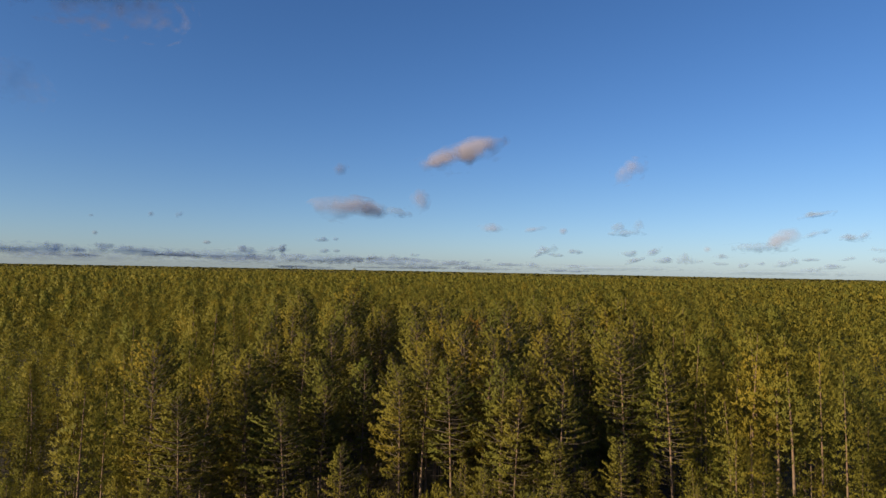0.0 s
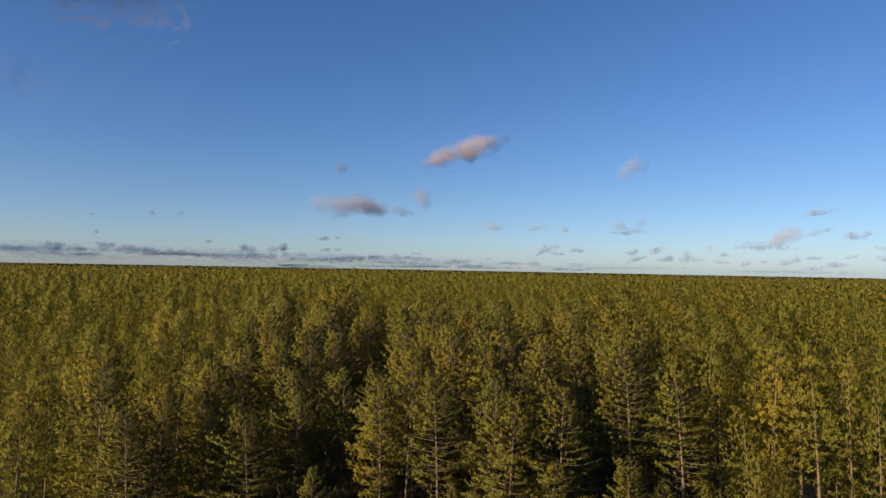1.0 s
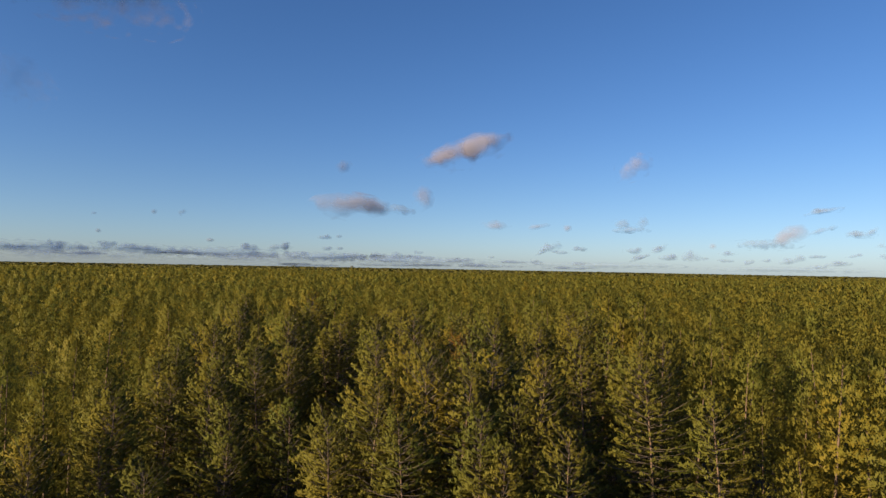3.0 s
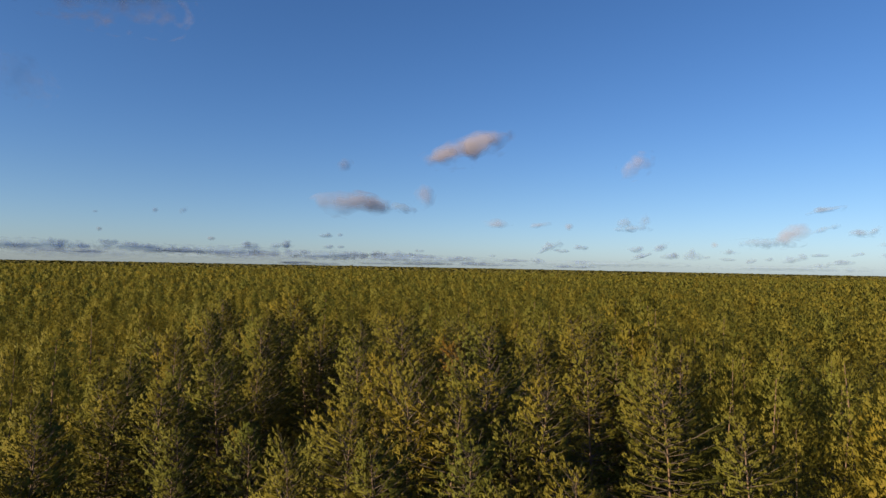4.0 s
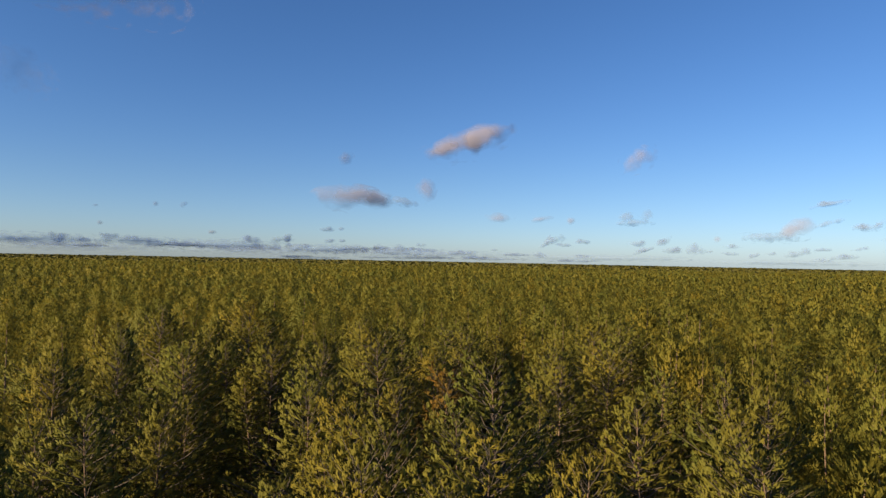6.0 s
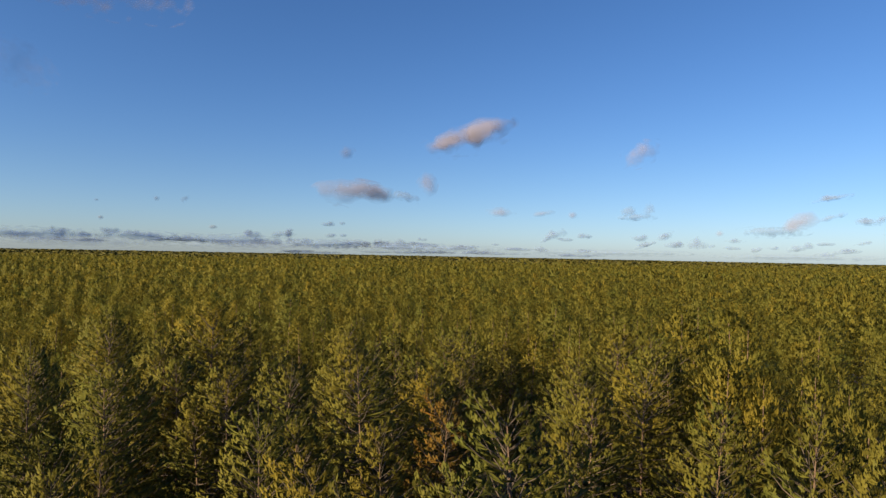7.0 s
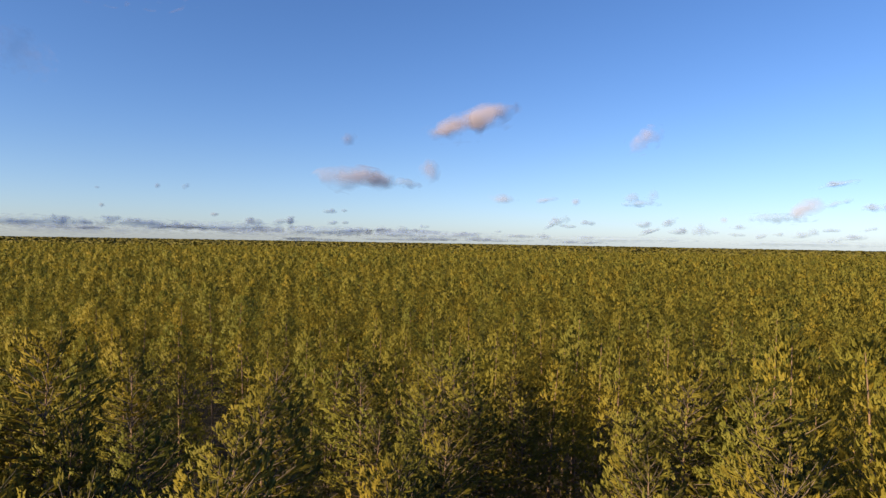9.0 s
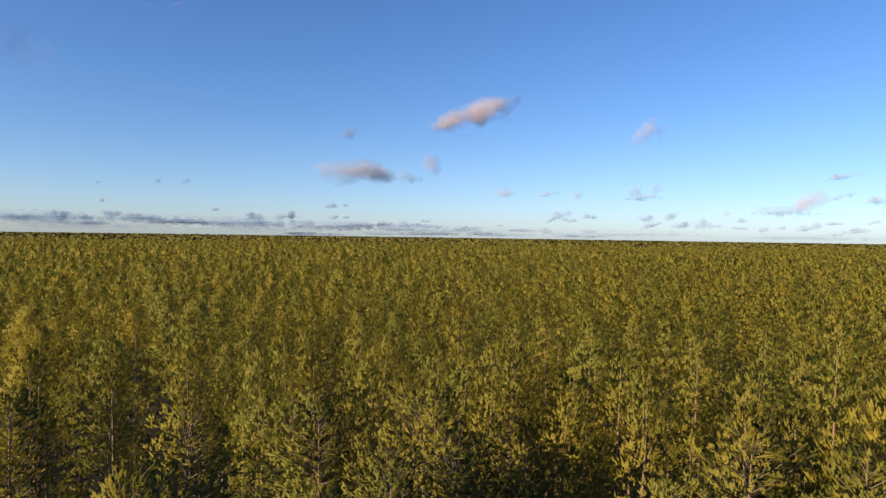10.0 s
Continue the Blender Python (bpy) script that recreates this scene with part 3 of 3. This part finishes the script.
RUSSET_TREES = [(0.4, 84.9), (19.6, 86.2), (-14.2, 115.7)]
first = {}
for x, y, h, d in sorted(near):
    k = int(rng.integers(len(protos) - 1))
    if any(math.hypot(x - a, y - b) < 1.2 for a, b in RUSSET_TREES):
        k = len(protos) - 1
    turn, s = rng.uniform(0, 6.28), h / 18.0
    m = Matrix.LocRotScale((x, y, 0), Euler((0, 0, turn)), None)
    if k not in first:
        ob = new("pine_tree")
        for name, me in protos[k]:
            c = new(name, me)
            c.parent = ob
            if name == "branchwork":
                tagged(c, kind="stuff")
        tagged(ob, "russet-tinged pine among green ones in the stand" if k == len(protos) - 1 else "tall Scots pine with an olive-green tufted crown", "tree", "pines of the forest")
        ob.matrix_basis = m
        first[k] = ob
    else:
        ob = copy_thing(first[k], m)
    wide = s * rng.uniform(0.85, 1.2)
    ob.scale = (wide, wide, s)

# the woods beyond, coarser with distance
levels = [(74, 10, (0.95, 0.48, 5.4, 3.2, 6, 0.27, 0.052, 0, 0)), (110, 10, (1.0, 0.56, 4.8, 2.0, 6, 0.28, 0.058, 0, 0)),
          (240, 8, (0.9, 0.8, 4.2, 1.2, 3, 0.5, 0.12, 0, 0)), (5000, 6, (0.55, 1.9, 3.6, 0.75, 2, 0.95, 0.3, 0, 0))]
groups, hues, poles, stems = [], [[] for _ in levels], [], []
for k, (_, n, p) in enumerate(levels):
    kit = []
    for i in range(n):
        needles, limbs, trunk = pine(300 + 20 * k + i, 18.0, 10.0, 2.5, *p)
        kit.append(needles)
        if k == 0:
            poles.append(trunk)
    groups.append((kit, []))


def stood(shape, spot, a, wide, tall):
    """The shape turned, sized and set on its spot."""
    kv, kf, kn = shape
    c, sn = math.cos(a), math.sin(a)
    w, wn = np.empty_like(kv), kn.copy()
    w[:, 0], w[:, 1], w[:, 2] = (kv[:, 0] * c - kv[:, 1] * sn) * wide + spot[0], (kv[:, 0] * sn + kv[:, 1] * c) * wide + spot[1], kv[:, 2] * tall
    wn[:, 0], wn[:, 1] = kn[:, 0] * c - kn[:, 1] * sn, kn[:, 0] * sn + kn[:, 1] * c
    return w, kf, wn


for q in trees:
    if q in near:
        continue
    k = max(next(i for i, l in enumerate(levels) if q[3] < l[0]), 2 * int(q[2] < 8.6))
    if k == 3 and q[2] > 20.5:
        k = 2
    kit, made = groups[k]
    i = int(rng.integers(len(kit)))
    a, s = rng.uniform(0, 6.28), q[2] / 18.0
    wide = s * rng.uniform(0.8, 1.25)
    made.append(stood(kit[i], q, a, wide, s))
    hues[k].append(np.full(len(kit[i][0]), rng.random()))
    if k == 0:
        stems.append(stood(poles[i], q, a, wide, s))
for (kit, made), hue in zip(groups, hues):
    ob = new("woods", mesh_of("woods", *joined(made), NEEDLES, tones=np.concatenate(hue)))
    tagged(ob, "dense pine woods reaching towards the horizon", "woods", kind="stuff")

ob = new("woods_stems", mesh_of("woods_stems", *joined(stems), BARK))
tagged(ob, "brown pine trunks inside the dense woods", "woods", kind="stuff")

# the canopy in the far distance; its darker colour holds the shade between crowns
NR, NC = 90, 460
rings = 560 * (4700 / 560) ** np.linspace(0, 1, NR)
rings = np.stack((rings, rings + 2.0), 1).ravel()
cols = np.radians(np.linspace(-58, 38, NC))
rr, aa = np.meshgrid(rings, cols, indexing="ij")
aa = aa + rng.uniform(-0.0017, 0.0017, aa.shape)
rr = rr * (1 + rng.uniform(-0.007, 0.007, rr.shape))
low = (np.arange(2 * NR) % 2 == 0)[:, None]
zz = np.where(low, 9.0, 14.2) + rng.uniform(-3.5, 3.2, rr.shape) + 1.2 * (rng.random(rr.shape) < 0.06) * ~low
vv = np.stack((6 + np.sin(aa) * rr, np.cos(aa) * rr, zz), 2).reshape(-1, 3)
i = (np.arange(2 * NR - 1)[:, None] * NC + np.arange(NC - 1)[None]).ravel()
ff = np.concatenate((np.stack((i, i + NC + 1, i + NC), 1), np.stack((i, i + 1, i + NC + 1), 1)))
far = new("far_woods", mesh_of("far_woods", vv, ff, None, FAR_SHADED_NEEDLES, False))
tagged(far, "far pine canopy at the skyline, self-shade in its darker colour", "woods", kind="stuff")


# ---- clouds ----
def ball(n):
    b = bmesh.new()
    bmesh.ops.create_icosphere(b, subdivisions=n, radius=1.0)
    vs = np.array([q.co[:] for q in b.verts])
    fs = np.array([[q.index for q in p.verts] for p in b.faces])
    fs = fs[vs[fs][:, :, 1].max(1) < 0.3]             # the sunlit side, which the flight sees
    b.free()
    return vs, fs


BALLS = {n: ball(n) for n in (2, 3)}
count, heap = 0, None


def cumulus():
    """Begins a cloud heaped up of several puffs."""
    global heap
    heap = new("cloud")
    heap["open"] = 1
    tagged(heap, "heaped pinkish-grey cumulus cloud in the blue sky", "cloud", "scattered clouds")


def single():
    global heap
    heap = None


LABELS = {2: "soft pinkish-grey cumulus cloud over the forest", 1: "small blue-grey cumulus low over the skyline", 3: "thin mauve wisp of cloud in blue sky",
          4: "pale grey-blue bank of haze along the skyline", 5: "faint veil of high cloud in the blue sky",
          6: "long blue-grey cloud bank low over the skyline"}


def puff(azimuth, height, width, tall, kind, lean, owner):
    """A soft lump of cloud; angles in degrees as seen from over the stand."""
    global count
    count += 1
    away = 2600 if kind == 2 else 4300
    a, e = radians(azimuth), radians(height)
    at = Vector((7.4 + away * math.sin(a) * math.cos(e), 12 + away * math.cos(a) * math.cos(e), 25.8 + away * math.sin(e)))
    size = 1.2 if kind == 1 else 1.1
    w, h = away * radians(width) * 0.62 * size, away * radians(tall) * 0.72 * size
    vs, fs = BALLS[3 if width > 1.2 else 2]
    p = vs.copy()
    for q in p:
        q *= 1 + 0.1 * noise.fractal(Vector(q * 1.3) + Vector((count * 7.3, 0, 0)), 1.0, 2.0, 3)
    ob = new("puff" if owner else "cloud", mesh_of("cloud", p, fs, None, VAPOUR[kind]))
    if owner:
        if "open" in owner:
            owner.location = at
            del owner["open"]
        ob.parent = owner
        at = at - owner.location
    ob.matrix_basis = Matrix.Translation(at) @ Matrix.Rotation(-a, 4, "Z") @ Matrix.Rotation(-radians(lean), 4, "Y") @ Matrix.Diagonal((w, w * 0.5, h, 1))
    return ob


def cloud(azimuth, height, width, tall, kind, lean):
    """One cloud, or one lump of the heap that is open; a larger low cumulus is a flat base with heads piled on it."""
    if heap:
        puff(azimuth, height, width, tall, kind, lean, heap)
    elif kind == 1 and width > 0.9:
        own = new("cloud")
        own["open"] = 1
        tagged(own, LABELS[1], "cloud", "scattered clouds")
        puff(azimuth, height - 0.12 * tall, width, tall * 0.75, 1, lean, own)
        heads = random.Random(int(azimuth * 100))
        for k in range(1 + int(width > 1.6) + int(width > 3.0)):
            off = heads.uniform(-0.36, 0.36) * width
            puff(azimuth + off, height + off * math.tan(radians(lean)) + heads.uniform(0.05, 0.22) * tall, width * heads.uniform(0.3, 0.5), tall * heads.uniform(0.5, 0.85), 1, 0, own)
    else:
        tagged(puff(azimuth, height, width, tall, kind, lean, None), LABELS[kind], "cloud", "scattered clouds")


cumulus()
cloud(-8.49, 10.21, 5.04, 1.70, 2, 10)
cloud(-7.4, 10.55, 4.2, 1.6, 2, 14)
cloud(-6.37, 10.97, 5.83, 2.12, 2, 16)
cloud(-4.94, 11.49, 3.17, 1.27, 2, 20)
cloud(-10.08, 9.82, 2.92, 1.17, 2, 0)
cumulus()
cloud(-18.17, 5.55, 5.69, 1.78, 2, 0)
cloud(-15.82, 5.41, 3.66, 1.37, 2, 0)
cloud(-13.18, 5.28, 2.64, 0.69, 1, -8)
single()
cloud(-11.08, 6.54, 1.59, 1.80, 3, 0)
cloud(-18.78, 9.05, 1.55, 1.15, 3, 0)
cloud(8.08, 9.18, 2.91, 1.62, 3, 25)
cloud(-39.0, 20.6, 11.0, 3.8, 3, 0)
cloud(-44.3, 13.6, 4.2, 2.6, 5, -30)
cloud(-48.0, 11.2, 2.4, 1.6, 5, 0)
cloud(-4.39, 3.91, 2.43, 0.79, 3, 0)
cloud(-0.45, 3.90, 1.87, 0.47, 3, 8)
cloud(2.28, 3.82, 0.72, 0.52, 3, 0)
cumulus()
cloud(7.15, 4.14, 1.47, 0.71, 1, 0)
cloud(7.99, 3.63, 2.67, 0.46, 1, 0)
cloud(8.90, 4.39, 0.87, 1.01, 1, 40)
single()
cloud(-32.28, 4.36, 0.76, 0.49, 1, 0)
cloud(-34.57, 4.28, 0.56, 0.38, 3, 0)
cloud(-38.93, 3.93, 0.48, 0.23, 3, 0)
cloud(-38.60, 2.52, 0.40, 0.28, 3, 0)
cloud(-30.07, 2.04, 0.65, 0.25, 3, 0)
cloud(-20.16, 2.66, 1.12, 0.42, 1, 0)
cloud(-18.88, 2.70, 0.52, 0.26, 1, 0)
cloud(-19.88, 1.63, 1.13, 0.42, 1, 0)
cloud(-18.80, 1.60, 0.62, 0.21, 1, 0)
cloud(0.76, 2.08, 1.96, 0.73, 1, 18)
cloud(-0.06, 1.60, 1.24, 0.42, 1, 30)
cloud(1.64, 1.62, 1.54, 0.31, 1, 0)
cloud(3.17, 1.95, 1.42, 0.47, 1, 0)
cloud(-0.41, 0.70, 1.25, 0.42, 1, -10)
cloud(3.34, 0.61, 1.62, 0.31, 1, 0)
cloud(8.15, 1.90, 1.46, 0.56, 1, 0)
cloud(10.21, 2.02, 1.61, 0.70, 1, 25)
cloud(8.88, 1.31, 1.93, 0.40, 1, 18)
cloud(11.02, 1.33, 1.78, 0.60, 1, 0)
cloud(12.92, 1.45, 1.56, 0.99, 1, 0)
cloud(14.68, 2.25, 0.62, 0.49, 3, 0)
cloud(15.78, 1.67, 1.32, 0.39, 1, 0)
cloud(15.57, 1.04, 1.32, 0.29, 1, 0)
cloud(17.51, 0.97, 0.94, 0.38, 1, 20)
cloud(18.57, 1.08, 0.92, 0.28, 1, 0)
cloud(14.01, 1.17, 0.54, 0.24, 1, 0)
cumulus()
cloud(18.57, 2.35, 4.18, 0.66, 1, 0)
cloud(20.42, 3.09, 2.42, 1.20, 2, 15)
cloud(22.48, 3.43, 1.94, 0.36, 1, 18)
single()
cloud(22.79, 5.01, 2.54, 0.41, 1, 10)
cloud(20.62, 1.15, 1.77, 0.55, 1, 10)
cloud(22.20, 0.62, 1.40, 0.45, 1, 0)
cloud(23.73, 0.87, 1.88, 0.36, 1, 6)
cloud(22.20, 1.44, 1.32, 0.27, 1, 0)
cloud(24.74, 1.50, 1.18, 0.27, 1, 8)
cloud(25.22, 3.17, 1.82, 0.53, 1, 0)
cloud(25.94, 3.42, 1.07, 0.44, 1, 30)
cloud(26.69, 2.24, 1.19, 0.35, 1, 0)
cloud(26.89, 1.47, 1.19, 0.43, 1, 0)
cloud(-43.86, 0.95, 2.35, 0.61, 1, 0)
cloud(-41.41, 1.17, 1.74, 0.99, 1, 0)
cloud(-39.55, 1.10, 1.57, 0.55, 1, 0)
cloud(-37.96, 1.48, 1.62, 0.65, 1, 0)
cloud(-36.10, 1.26, 2.02, 0.43, 1, 0)
cloud(-34.82, 1.16, 1.12, 0.48, 1, 0)
cloud(-40.89, 0.65, 6.11, 0.32, 1, 0)
cloud(-32.17, 0.90, 7.17, 0.44, 1, 0)
cloud(-26.84, 1.49, 2.02, 0.71, 1, 0)
cloud(-24.16, 1.62, 2.08, 0.56, 1, 0)
cloud(-23.43, 2.00, 0.80, 0.31, 1, 0)
cloud(-27.06, 0.78, 6.23, 0.66, 1, 0)
cloud(-22.65, 0.94, 2.10, 0.67, 1, 0)
cloud(-18.57, 0.77, 6.71, 0.73, 1, 0)
cloud(-14.41, 0.91, 3.68, 0.74, 1, 0)
cloud(-11.23, 0.92, 2.97, 0.48, 1, 0)
cloud(-11.51, 1.39, 1.06, 0.32, 1, 0)
cloud(-8.05, 0.72, 3.19, 0.42, 1, 0)
cloud(-4.61, 1.05, 0.63, 0.16, 1, 0)
cloud(-2.50, 0.66, 2.62, 0.26, 1, 0)
cloud(2.43, 0.17, 4.59, 0.26, 1, 0)
cloud(-4.86, 0.25, 6.34, 0.32, 1, 0)
cloud(-13.34, 0.19, 8.44, 0.32, 1, 0)
cloud(-21.12, 0.04, 6.09, 0.31, 1, 0)
cloud(-43.6, 1.0, 10.0, 0.9, 6, 0)
cloud(-36.0, 1.05, 9.0, 0.8, 6, 0)
cloud(-28.6, 0.95, 9.6, 0.85, 6, 0)
cloud(-20.6, 0.8, 9.0, 0.75, 6, 0)
cloud(-12.8, 0.7, 8.0, 0.6, 6, 0)
cloud(-39.33, 0.47, 11.84, 0.73, 4, 0)
cloud(-26.09, 0.50, 14.54, 0.81, 4, 0)
cloud(-10.70, 0.51, 15.91, 0.74, 4, 0)
cloud(5.45, 0.44, 14.95, 0.51, 4, 0)
cloud(20.42, 0.31, 12.11, 0.42, 4, 0)
